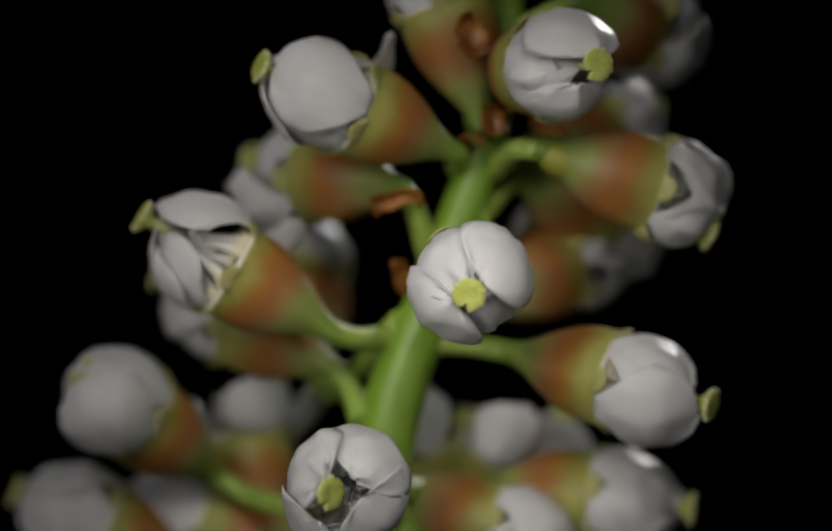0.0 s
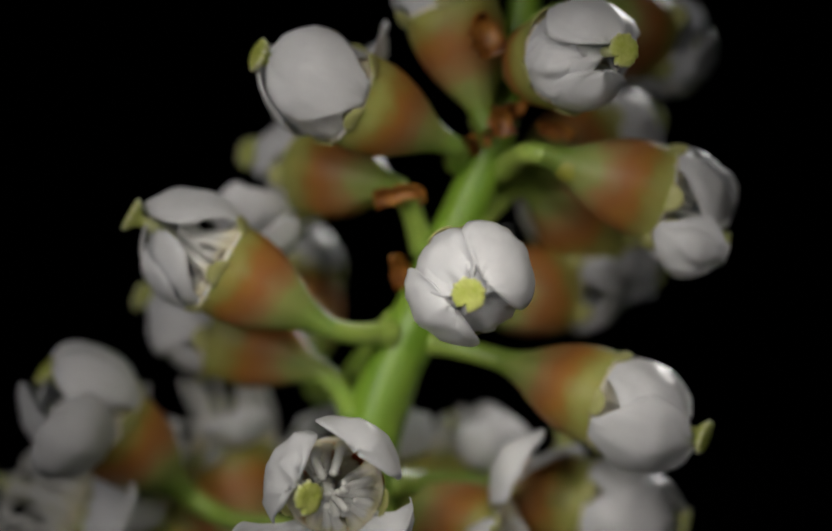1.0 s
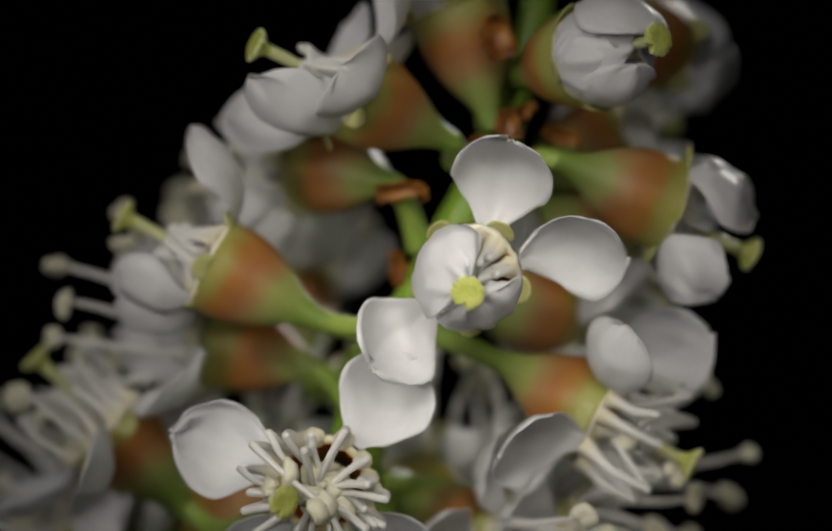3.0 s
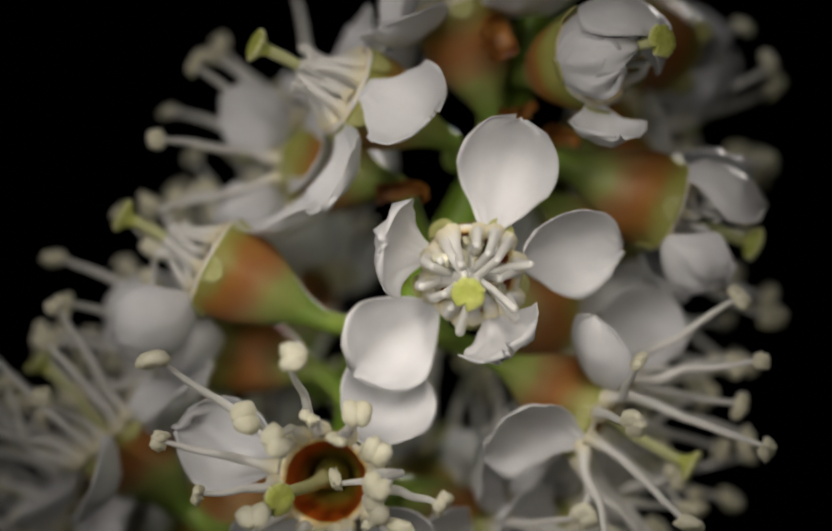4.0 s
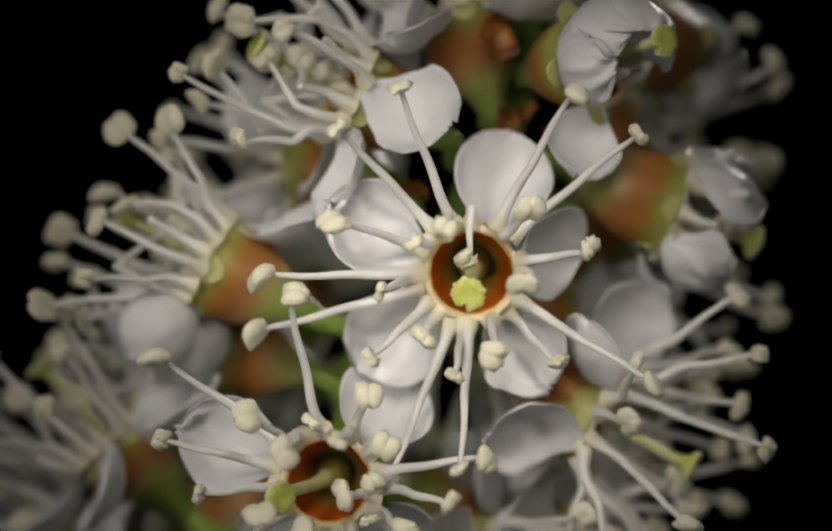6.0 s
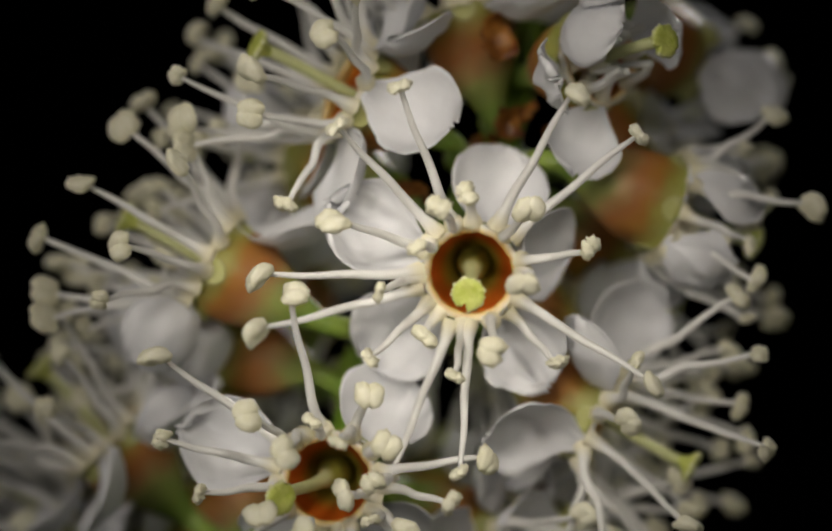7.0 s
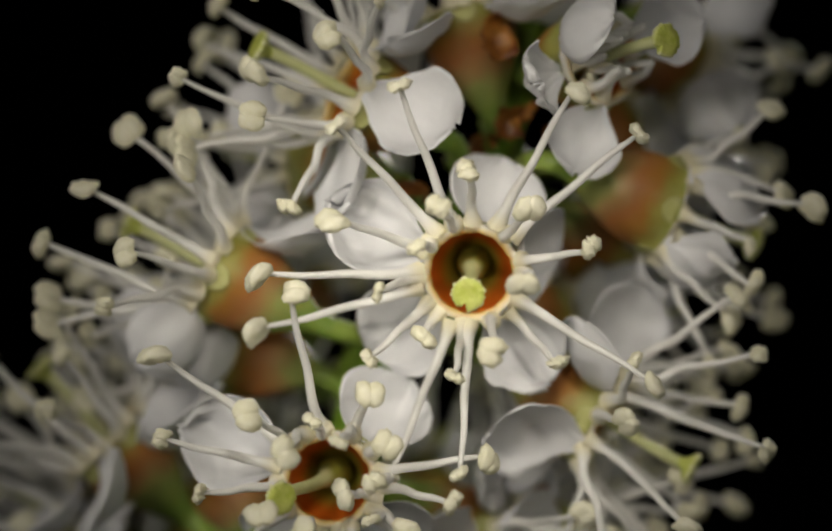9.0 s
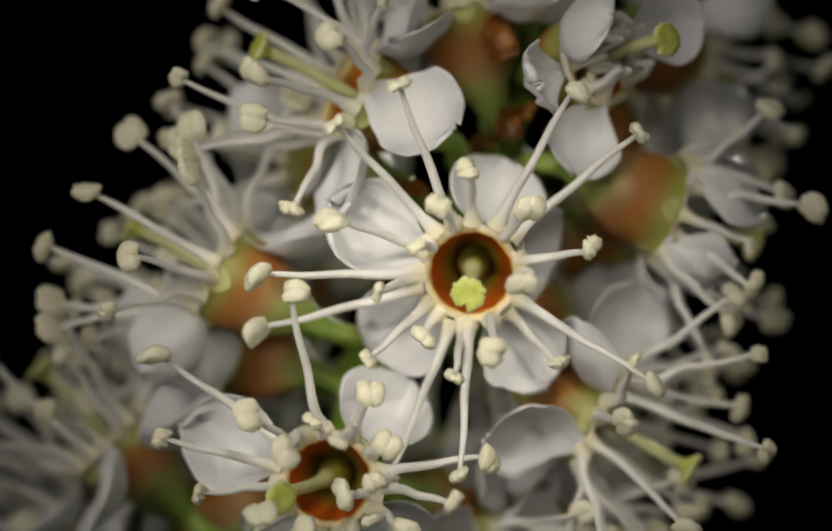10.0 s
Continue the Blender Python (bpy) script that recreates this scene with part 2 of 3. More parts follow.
def bract_mesh(seed, long=1.5, wide=1.0):
    rng = random.Random(seed)
    bm = bmesh.new()
    grid = []
    for i in range(9):
        u = i / 8
        row = []
        for j in range(7):
            v = j / 3 - 1
            w = wide * 0.5 * (1.05 * (1 - u) ** 0.7 * (0.55 + 0.45 * u) + 0.06) * (1 + rng.uniform(-0.35, 0.25) * abs(v))
            bend = 1.1 * u * u
            row.append(bm.verts.new(Vector((v * w, long * u * math.cos(bend) + rng.uniform(-0.03, 0.03),
                                            long * u * math.sin(bend) * 0.7 + 0.35 * v * v * wide * 0.5 + rng.uniform(-0.03, 0.03))) * MM))
        grid.append(row)
    for a, b in zip(grid, grid[1:]):
        for j in range(6):
            bm.faces.new((a[j], a[j + 1], b[j + 1], b[j]))
    thicken(bm, 0.035 * MM)
    return finish(bm, "bract", BRACT)


def stalk():
    top = tagged(new("flower_stalk"), "upright light green flower stalk with brown dried bracts", "plant stalk")
    foot = Vector(at(600, 1330, STALK_DEPTH))
    foot.z = 0.0
    line = [foot, at(640, 1320, STALK_DEPTH), at(690, 1050, STALK_DEPTH), at(742, 760, STALK_DEPTH), at(792, 620, STALK_DEPTH),
            at(838, 490, STALK_DEPTH), at(882, 370, STALK_DEPTH), at(920, 250, STALK_DEPTH), at(945, 100, STALK_DEPTH),
            at(962, -60, STALK_DEPTH), at(975, -220, STALK_DEPTH)]
    radii = [1.1, 1.05, 0.96, 0.90, 0.82, 0.75, 0.68, 0.60, 0.54, 0.48, 0.40]
    pts, rad = [], []
    rng = random.Random(5)
    for i in range(len(line) - 1):
        a, b, c, d = line[max(i - 1, 0)], line[i], line[i + 1], line[min(i + 2, len(line) - 1)]
        for k in range(6):
            t = k / 6
            pts.append(0.5 * (2 * b + (c - a) * t + (2 * a - 5 * b + 4 * c - d) * t * t + (3 * b - a - 3 * c + d) * t ** 3))
            rad.append((radii[i] + (radii[i + 1] - radii[i]) * t) * (1 + rng.uniform(-0.02, 0.03) + (0.05 if k == 0 else 0)) * MM)
    bm = bmesh.new()
    tube(bm, pts, rad, 20)
    part("stem", finish(bm, "stem", STALK), top)
    scales = [((930, 226, 3.6), (-20, 0, 10), 1.25, 1.3), ((870, 268, 4.7), (15, 20, 20), 1.1, 0.8),
              ((752, 366, 3.9), (-10, 25, -72), 2.3, 0.9), ((760, 512, 5.2), (0, -15, 8), 1.7, 0.8),
              ((888, 78, 2.7), (-35, 10, 20), 1.7, 1.5), ((1030, 232, 5.0), (-30, 20, -100), 1.5, 0.9),
              ((948, 205, 4.0), (-50, 15, -50), 1.0, 0.8), ((905, 255, 4.4), (-20, 10, 190), 0.9, 0.5)]
    for i, (p, (rx, ry, rz), lo, wi) in enumerate(scales):
        m = Matrix.Translation(at(*p)) @ pose(0, 0, 0, 90, 0, 0) @ pose(0, 0, 0, rx, ry, rz) @ Matrix.Translation((0, -lo * 0.4 * MM, 0))
        part("bract", bract_mesh(40 + i, lo, wi), top, "curled brown dry bract", m)
    MOVES.append((top, [(t, stalk_pose(t)) for t, _ in LEAN]))


stalk()

# ---- shapes of the flower ----
RADIUS = 1.50         # of the ring on which petals stand, mm
CURL, PETAL_LONG, PETAL_HALF = 2.05, 3.62, 1.82
BASE = 35.0           # degrees by which petals stand out from the axis at their foot


def petal_mesh(seed, torn=0.0, size=1.0, curl=CURL, long=PETAL_LONG):
    """A rounded, clawed, hollow petal; torn ones are pleated, with a ragged edge."""
    rng = random.Random(seed)
    shift = Vector((seed * 3.1, seed * 1.7, 0))
    rows, cols = (22, 19) if torn > 0.5 else (18, 15)
    bm = bmesh.new()
    grid = []
    r, z, step = 0.0, 0.0, long / rows
    tip_pull = rng.uniform(-0.1, 0.1)
    spine = []
    for i in range(rows + 1):
        u = i / rows
        head = math.radians(BASE) - u * long / curl * (1 + 0.10 * math.sin(seed))
        if i:
            r += math.sin(head) * step
            z += math.cos(head) * step
        spine.append((r, z, head))
    for i in range(rows + 1):
        u = i / rows
        if u > 0.55:
            w = math.sqrt(max(0.0, 1 - ((u - 0.55) / 0.452) ** 2.2))
        else:
            w = 0.18 + 0.82 * math.sin(math.pi / 2 * u / 0.55) ** 1.35
        w *= PETAL_HALF
        row = []
        for j in range(cols):
            v = j / (cols - 1) * 2 - 1
            bite = torn * (0.30 * max(0.0, noise.noise(Vector((v * 2.3, 2, 7)) + shift)) + 0.10 * max(0.0, noise.noise(Vector((v * 7, 5, 1)) + shift)))
            along = u * (1 - bite) * rows
            k = min(rows - 1, int(along))
            (r0, z0, h0), (r1, z1, h1) = spine[k], spine[k + 1]
            q = along - k
            r, z, head = r0 + (r1 - r0) * q, z0 + (z1 - z0) * q, h0 + (h1 - h0) * q
            inward = Vector((-math.cos(head), 0, math.sin(head)))
            side = v * w * (1 - torn * 0.22 * max(0.0, noise.noise(Vector((u * 5, 9 + (v > 0), 2)) + shift)))
            arc = side / 1.75
            p = Vector((r, 1.75 * math.sin(arc), z)) + inward * (1.75 * (1 - math.cos(arc)) * 0.92)
            p += inward * (0.22 * noise.noise(Vector((u * 2.6, v * 1.9, 0)) + shift) * u + 0.085 * noise.noise(Vector((u * 7, v * 6, 3)) + shift))
            p -= inward * (0.08 * math.exp(-(v / 0.18) ** 2) * math.sin(math.pi * min(1, u * 1.1)) + 0.03 * math.cos(v * 11 + seed) * u * (1 - 0.5 * u))
            p += inward * (torn * u * (0.30 * noise.noise(Vector((u * 3, v * 5, 9)) + shift) + 0.13 * math.sin(v * 9 + 4 * noise.noise(Vector((u * 2, v * 2, 4)) + shift))))
            edge = max(abs(v), u) ** 6
            p += Vector((0, 0.10 * tip_pull, 0)) * u
            p.z += edge * 0.11 * noise.noise(Vector((v * 9, u * 9, 5)) + shift)
            row.append(bm.verts.new(p * size * MM))
        grid.append(row)
    for a, b in zip(grid, grid[1:]):
        for j in range(cols - 1):
            bm.faces.new((a[j], a[j + 1], b[j + 1], b[j]))
    bmesh.ops.remove_doubles(bm, verts=bm.verts[:], dist=0.004 * MM)
    thicken(bm, 0.028 * MM)
    return finish(bm, "petal", PETAL)


def cup_mesh():
    bm = bmesh.new()
    turned(bm, [(0.32, -3.9), (0.36, -3.55), (0.44, -3.2), (0.61, -2.82), (0.86, -2.42), (1.13, -1.92), (1.34, -1.38), (1.44, -0.9),
                (1.47, -0.5), (1.46, -0.22), (1.49, -0.08)], 40, 0.018)
    return finish(bm, "cup", CUP)


def lining_mesh():
    bm = bmesh.new()
    rings = turned(bm, [(1.31, -0.01), (1.26, -0.08), (1.21, -0.25), (1.14, -0.55), (1.04, -0.95), (0.88, -1.4), (0.76, -1.9), (0.55, -2.4), (0.12, -2.7)], 40)
    bm.faces.new(rings[-1])
    return finish(bm, "cup_lining", LINING)


def rim_mesh():
    bm = bmesh.new()
    ring = [(1.22, -0.22), (1.19, -0.08), (1.21, 0.01), (1.27, 0.06), (1.36, 0.08), (1.43, 0.05), (1.475, -0.04), (1.45, -0.15)]
    sides, rows = 60, []
    for k in range(sides):
        a = 2 * math.pi * k / sides
        wave = 1 + 0.010 * math.cos(5 * a) + 0.012 * math.cos(18 * a) + 0.03 * noise.noise(Vector((math.cos(a) * 3, math.sin(a) * 3, 0)))
        rows.append([bm.verts.new((r * wave * math.cos(a) * MM, r * wave * math.sin(a) * MM,
                                   z * MM)) for r, z in ring])
    for k in range(sides):
        a, b = rows[k], rows[(k + 1) % sides]
        for j in range(len(ring)):
            bm.faces.new((a[j], b[j], b[(j + 1) % len(ring)], a[(j + 1) % len(ring)]))
    return finish(bm, "rim", RIM)


def sepal_mesh(seed):
    """A short rounded lobe that clasps the foot of the petals."""
    rng = random.Random(seed)
    bm = bmesh.new()
    grid = []
    r = z = 0.0
    for i in range(8):
        u = i / 7
        head = math.radians(BASE - 4) - u * 0.50 / CURL
        if i:
            r += math.sin(head) * 0.50 / 7
            z += math.cos(head) * 0.50 / 7
        w = 0.42 * math.sqrt(max(0.0, 1 - u ** 2.0)) + 0.02
        row = []
        for j in range(7):
            v = j / 3 - 1
            row.append(bm.verts.new(Vector((r - 0.25 * (v * w) ** 2 + rng.uniform(-0.015, 0.015), v * w, z + rng.uniform(-0.02, 0.02))) * MM))
        grid.append(row)
    for a, b in zip(grid, grid[1:]):
        for j in range(6):
            bm.faces.new((a[j], a[j + 1], b[j + 1], b[j]))
    thicken(bm, 0.045 * MM)
    return finish(bm, "sepal", SEPAL)


FILAMENT_LONG = [2.2, 2.9, 3.6, 4.3, 5.0]
ELBOW = 0.48          # where a stamen is bent in the bud, as a share of its length


def filament_radius(u):
    return (0.098 * (1 - u) ** 0.75 + 0.15 * max(0, 1 - u * 6.5) ** 1.5 + 0.066) * MM


def filament_mesh(long, bow):
    """The lower length of a stamen, standing on the rim."""
    bm = bmesh.new()
    us = [i / 7 for i in range(8)]
    line = [Vector((bow * 4.0 * (u * (1 - u)) ** 2, 0.04 * math.sin(math.pi * u) ** 2, long * ELBOW * u)) * MM for u in us]
    tube(bm, line, [filament_radius(u * ELBOW) for u in us], 8, False)
    bmesh.ops.create_icosphere(bm, subdivisions=2, radius=filament_radius(ELBOW) * 0.97, matrix=Matrix.Translation(line[-1]))
    return finish(bm, "filament", FOOT)


def anther_mesh(seed, long, bow, size=1.0, burst=False, turn=0.0, nod=0.0):
    """The upper length of a stamen with its two pale lobes; burst ones are shrunken and crumbly."""
    rng = random.Random(seed)
    bm = bmesh.new()
    us = [i / 7 for i in range(8)]
    up = long * (1 - ELBOW)
    line = [Vector((-bow * 0.35 * u * u, 0.05 * math.sin(math.pi * u) ** 2, up * u)) * MM for u in us]
    tube(bm, line, [filament_radius(ELBOW + u * (1 - ELBOW)) for u in us], 8, False)
    bm.faces.ensure_lookup_table()
    thin = len(bm.faces)
    m = Matrix.Translation(line[-1]) @ pose(0, 0, 0, 0, nod, turn)
    for side in (-1, 1):
        lobe = bmesh.ops.create_icosphere(bm, subdivisions=3, radius=1.0)["verts"]
        for v in lobe:
            p = v.co.copy()
            swell = 1 + 0.20 * noise.noise(p * 1.7 + Vector((seed, side, 0)))
            if burst:
                swell *= 0.78 + 0.42 * noise.noise(p * 4 + Vector((seed, side, 4)))
            swell += 0.10 * noise.noise(p * 8 + Vector((seed, side, 8)))
            p = Vector((p.x * 0.22, p.y * 0.29, p.z * 0.40)) * swell
            p.x += 0.5 * p.z * p.z
            p.y += side * 0.15 - side * 0.10 * p.z * rng.uniform(0.6, 1.4)
            v.co = m @ ((p + Vector((0, 0, 0.16))) * size * MM)
    bm.faces.ensure_lookup_table()
    for f in bm.faces[thin:]:
        f.material_index = 1
    me = finish(bm, "anther", FILAMENT)
    me.materials.append(ANTHER)
    return me


def stigma_mesh():
    """A flat lobed cushion with a notch and a finely warted edge."""
    bm = bmesh.new()
    rings = []
    for r, z in [(0.16, -0.42), (0.24, -0.22), (0.40, -0.10), (0.51, -0.02), (0.55, 0.07), (0.49, 0.15), (0.28, 0.16), (0.02, 0.11)]:
        row = []
        for k in range(72):
            a = 2 * math.pi * k / 72
            notch = 1 - 0.42 * math.exp(-((a - 4.2) / 0.17) ** 2) - 0.12 * math.exp(-((a - 1.2) / 0.25) ** 2)
            wart = 1 + (0.13 * noise.noise(Vector((math.cos(a) * 4, math.sin(a) * 4, r * 3))) + 0.10 * noise.noise(Vector((math.cos(a) * 11, math.sin(a) * 11, r * 5)))) * (r > 0.3)
            row.append(bm.verts.new((r * notch * wart * 0.9 * math.cos(a) * MM, r * notch * wart * 0.95 * math.sin(a) * MM, z * MM)))
        rings.append(row)
    for a, b in zip(rings, rings[1:]):
        for k in range(72):
            bm.faces.new((a[k], a[(k + 1) % 72], b[(k + 1) % 72], b[k]))
    bm.faces.new(rings[-1])
    return finish(bm, "stigma", STIGMA)


def style_mesh():
    """Ovary at the foot of the cup and the style that rises from it; its origin is at the foot."""
    bm = bmesh.new()
    line = [Vector((0.05 * math.sin(z), 0.04 * math.cos(z * 1.3), z)) * MM for z in (-0.1, 0.1, 0.4, 0.8, 1.2, 1.7, 2.4, 3.2, 4.0, 4.8, 5.5)]
    tube(bm, line, [r * MM for r in (0.25, 0.42, 0.52, 0.48, 0.33, 0.24, 0.20, 0.185, 0.18, 0.18, 0.20)], 14)
    return finish(bm, "style", STYLE)


PETALS = ([petal_mesh(i, 0.10 if i < 5 else 0.35) for i in range(8)] + [petal_mesh(i, 0.5, 0.78) for i in (11, 12, 13)]
          + [petal_mesh(5, 0.4, 0.86), petal_mesh(6, 0.9, 0.88),
             petal_mesh(0, 0.10, 1.0, 2.4, 3.9), petal_mesh(2, 0.10, 1.0, 2.25, 3.75), petal_mesh(9, 0.6, 1.0, 2.2, 3.8),
             petal_mesh(14, 0.75, 0.92, 2.3), petal_mesh(17, 0.2, 0.86, 1.8), petal_mesh(18, 0.15, 0.80, 1.7), petal_mesh(21, 1.1, 0.78, 1.9)])
CUP_SHAPE, LINING_SHAPE, RIM_SHAPE = cup_mesh(), lining_mesh(), rim_mesh()
SEPALS = [sepal_mesh(60 + i) for i in range(3)]
FILAMENTS = {(i, b): filament_mesh(long, b) for i, long in enumerate(FILAMENT_LONG) for b in (0.7, -0.9)}
ANTHERS = {(i, b, k): anther_mesh(10 * i + k, long, b, (1.0, 1.14, 0.95, 0.80, 1.02)[k], k in (2, 3), 47 * k + 20 * i, (-30, 35, 70, 20, 95)[k])
           for i, long in enumerate(FILAMENT_LONG) for b in (0.7, -0.9) for k in range(5)}
STIGMA_SHAPE = stigma_mesh()
STYLE_SHAPE = style_mesh()


def facing(axis):
    z = axis.normalized()
    ref = Vector((1, 0, 0)) if abs(z.x) < 0.6 else Vector((0, -1, 0))
    x = (ref - z * ref.dot(z)).normalized()
    return Matrix((x, z.cross(x), z)).transposed()


def stamen_foot(ang, yaw, f, tilt):
    return pose(0, 0, 0, 0, 0, ang + yaw * (1 - f)) @ pose((1.53 - 0.36 * (1 - f)) * MM, 0, (0.01 - 0.03 * (1 - f)) * MM, 0, tilt, 0)


def stamen_elbow(long, side, fold):
    return pose(0, 0, long * ELBOW * MM, side, fold, 0)


def tucked(rng, long):
    """How a stamen lies folded in the bud: its elbow bent in over the mouth, its anther down in the cup."""
    low = long * ELBOW
    inward = -max(math.degrees(math.asin((1.17 - rng.uniform(0.45, 0.95)) / low)), math.degrees(math.acos(min(1.0, rng.uniform(1.35, 1.7) / low))))
    bend = 1.17 + low * math.sin(math.radians(inward))
    slant = math.degrees(math.asin(max(-0.9, min(0.9, (bend - rng.uniform(0.15, 0.5)) / (long - low)))))
    return inward, -180 + slant - inward, rng.choice((-1, 1)) * rng.uniform(2, 12), rng.uniform(-5, 5)


def anther_place(top, ang, tilt, long, bow, rest):
    """Where the anther of an opened stamen shows, for the flower's pose top."""
    m = top @ stamen_foot(ang, 0, 1, tilt) @ stamen_elbow(long, 0, rest)
    return Vector(shows(m @ (Vector((-bow * 0.35, 0, long * (1 - ELBOW) + 0.16)) * MM)))


def aimed(top, target, ang, tilt, long, bow, rest):
    """The angle and tilt at which an opened stamen holds its anther before target."""
    goal = Vector(target)
    for _ in range(30):
        p = anther_place(top, ang, tilt, long, bow, rest)
        da = anther_place(top, ang + 0.5, tilt, long, bow, rest) - p
        dt = anther_place(top, ang, tilt + 0.5, long, bow, rest) - p
        det = da.x * dt.y - da.y * dt.x
        if abs(det) < 1e-4:
            break
        e = goal - p
        ang += max(-12, min(12, 0.5 * (e.x * dt.y - e.y * dt.x) / det))
        tilt = max(-70, min(100, tilt + max(-10, min(10, 0.5 * (da.x * e.y - da.y * e.x) / det))))
    return ang, tilt


def flower(label, path, depth, axis, joint, petals_open, stamens_open, axis_late=None, phase=90.0, petals=None,
           stamens=None, lean=(0.0, 0.0), lean_way=0.0, seed=0, spread=1.0, late_bend=8.0, sunk=0.0, nod=(0.0, 0.0)):
    """One flower. path: rows (seconds, across, down) of the mouth of its cup; axis: (right, up, near) of its mouth; joint: where its
    pedicel leaves the stalk. petals: rows (angle, from, to, opened, shape), or (angle, shape, rows of (seconds, opened, swing), roll);
    stamens: rows (angle, reach in mm), or (across, down of the anther, unfolding from, to). nod: tilt of the stigma and its way."""
    rng = random.Random(100 + seed)
    top = tagged(new("flower"), label, "flower", "flowers along the stalk")
    # the way of the whole flower
    start, end = at(path[0][1], path[0][2], depth), at(path[-1][1], path[-1][2], depth)
    s0 = at(*joint, STALK_DEPTH)
    s1 = stalk_pose(10.0) @ s0
    z0 = way(*axis)
    q0 = facing(z0).to_quaternion()
    if axis_late:
        q1 = (z0.rotation_difference(way(*axis_late)).to_matrix() @ facing(z0)).to_quaternion()
    else:
        q1 = ((start - s0).rotation_difference(end - s1).to_matrix() @ facing(z0)).to_quaternion()
    rows = []
    for t, x, y in path:
        q = q0.slerp(q1, smooth_step(t, -1.2, 3.0) * 1.25 - 0.25 if t > 0 else 0.0)
        rows.append((t, Matrix.Translation(at(x, y, depth)) @ q.to_matrix().to_4x4()))
    if path[-1][0] < 10:
        rows.append((10.0, rows[-1][1]))
    MOVES.append((top, rows))
    top.matrix_basis, last = rows[0][1], rows[-1][1]
    # pedicel, in the flower's own space
    s_local = rows[0][1].inverted() @ s0
    p0 = Vector((0, 0, -3.45 * MM))
    d = (s_local - p0).length
    line = bezier(p0 + Vector((0, 0, 0.15 * MM)), p0 - Vector((0, 0, d * 0.42)), s_local.lerp(p0, 0.35), s_local, 14)
    bm = bmesh.new()
    tube(bm, line, [(0.335 + 0.16 * u ** 5) * MM for u in (i / 14 for i in range(15))], 14)
    part("pedicel", finish(bm, "pedicel", PEDICEL), top, "pale green pedicel")
    part("cup", CUP_SHAPE, top, "reddish brown and green flower cup")
    part("cup_lining", LINING_SHAPE, top, "orange-brown shining lining of the cup")
    part("rim", RIM_SHAPE, top, "cream rim of the cup")
    for k in range(5):
        ob = part("sepal", SEPALS[(k + seed) % 3], top)
        own, rows = rng.uniform(-6, 6), []
        for t in sorted({0.0, 10.0, *(max(0.0, min(10.0, petals_open[0] + (petals_open[1] - petals_open[0]) * i / 3)) for i in range(4))}):
            back = 148 * smooth_step(t, 0.6 * petals_open[0] + 0.4 * petals_open[1], petals_open[1])
            rows.append((t, pose(0, 0, 0, 0, 0, phase + 36 + 72 * k) @ pose((1.51 - 0.0004 * back) * MM, 0, -0.16 * MM, 0, own + back, 0)))
        MOVES.append((ob, rows))
        ob.matrix_basis = rows[0][1]
    # pistil
    pistil = part("style", STYLE_SHAPE, top, "pale green style")
    part("stigma", STIGMA_SHAPE, pistil, "yellow-green notched stigma", Matrix.Translation((0, 0, 5.65 * MM)) @ pose(0, 0, 0, 0, 0, nod[1]) @ pose(0, 0, 0, 0, nod[0], rng.uniform(-30, 30) - nod[1]))
    rows = []
    for t in (0.0, 1.5, 2.5, 3.5, 4.5, 10.0):
        bend = lean[0] + (lean[1] - lean[0]) * smooth_step(t, 1.5, 4.5)
        turn = pose(0, 0, 0, 0, 0, lean_way)
        rows.append((t, Matrix.Translation((0, 0, (-2.6 - sunk * (1 - smooth_step(t, 0, 3.5))) * MM)) @ turn @ pose(0, 0, 0, 0, bend, 0) @ turn.inverted()))
    MOVES.append((pistil, rows))
    pistil.matrix_basis = rows[0][1]
    # petals
    if petals is None:
        a, b = petals_open
        petals = []
        for k in range(5):
            s = a + rng.uniform(0, 0.35) * (b - a)
            petals.append((phase + 72 * k + rng.uniform(-6, 6), s, s + 0.65 * (b - a), rng.uniform(100, 145), rng.randrange(8)))
    for k, (ang, *row) in enumerate(petals):
        roll = 0.0
        if len(row) <= 3:
            shape, keys, *rolls = row
            roll = rolls[0] if rolls else 0.0
        else:
            a, b, opened, shape, *first = row
            close = first[0] if first else rng.uniform(-7, -2)
            bent = first[1] if len(first) > 1 else late_bend
            keys = [(t, close + (opened - close) * smooth_step(t, a, b) + bent * smooth_step(t, b, b + 3))
                    for t in sorted({0.0, 10.0, *(a + (b - a) * i / 4 for i in range(5)), b + 1.0, b + 2.0, b + 3.0}) if 0 <= t <= 10]
        ob = part("petal", PETALS[shape], top)
        inner = 0.075 * (k * 2 % 5)
        tilt, twist = rng.uniform(-6, 6), rng.uniform(-8, 8)
        rows = []
        for t, beta, *swing in keys:
            f = smooth_step(beta, 0, 90)
            rows.append((t, pose(0, 0, 0, 0, 0, ang + twist * 0.4 + sum(swing)) @ pose((RADIUS - inner * 0.6) * MM, 0, (-0.06 - 0.02 * k) * MM, 0, 0, twist * f)
                         @ pose(0, 0, 0, tilt * f, beta - inner * 30, 0) @ pose(0, 0, 0, 0, 0, roll * f)))
        MOVES.append((ob, rows))
        ob.matrix_basis = rows[0][1]
    # stamens
    a, b = stamens_open
    least = 2.3
    if stamens is None:
        stamens, least = [], 3.5
        for k in range(18):
            inner_ring = k % 3 == 2
            stamens.append((phase + 20 * k + rng.uniform(-9, 9),
                            (rng.uniform(0.5, 2.2) if inner_ring else rng.uniform(1.8, 4.4)) * spread))
    mouth = Vector(shows(last.translation))
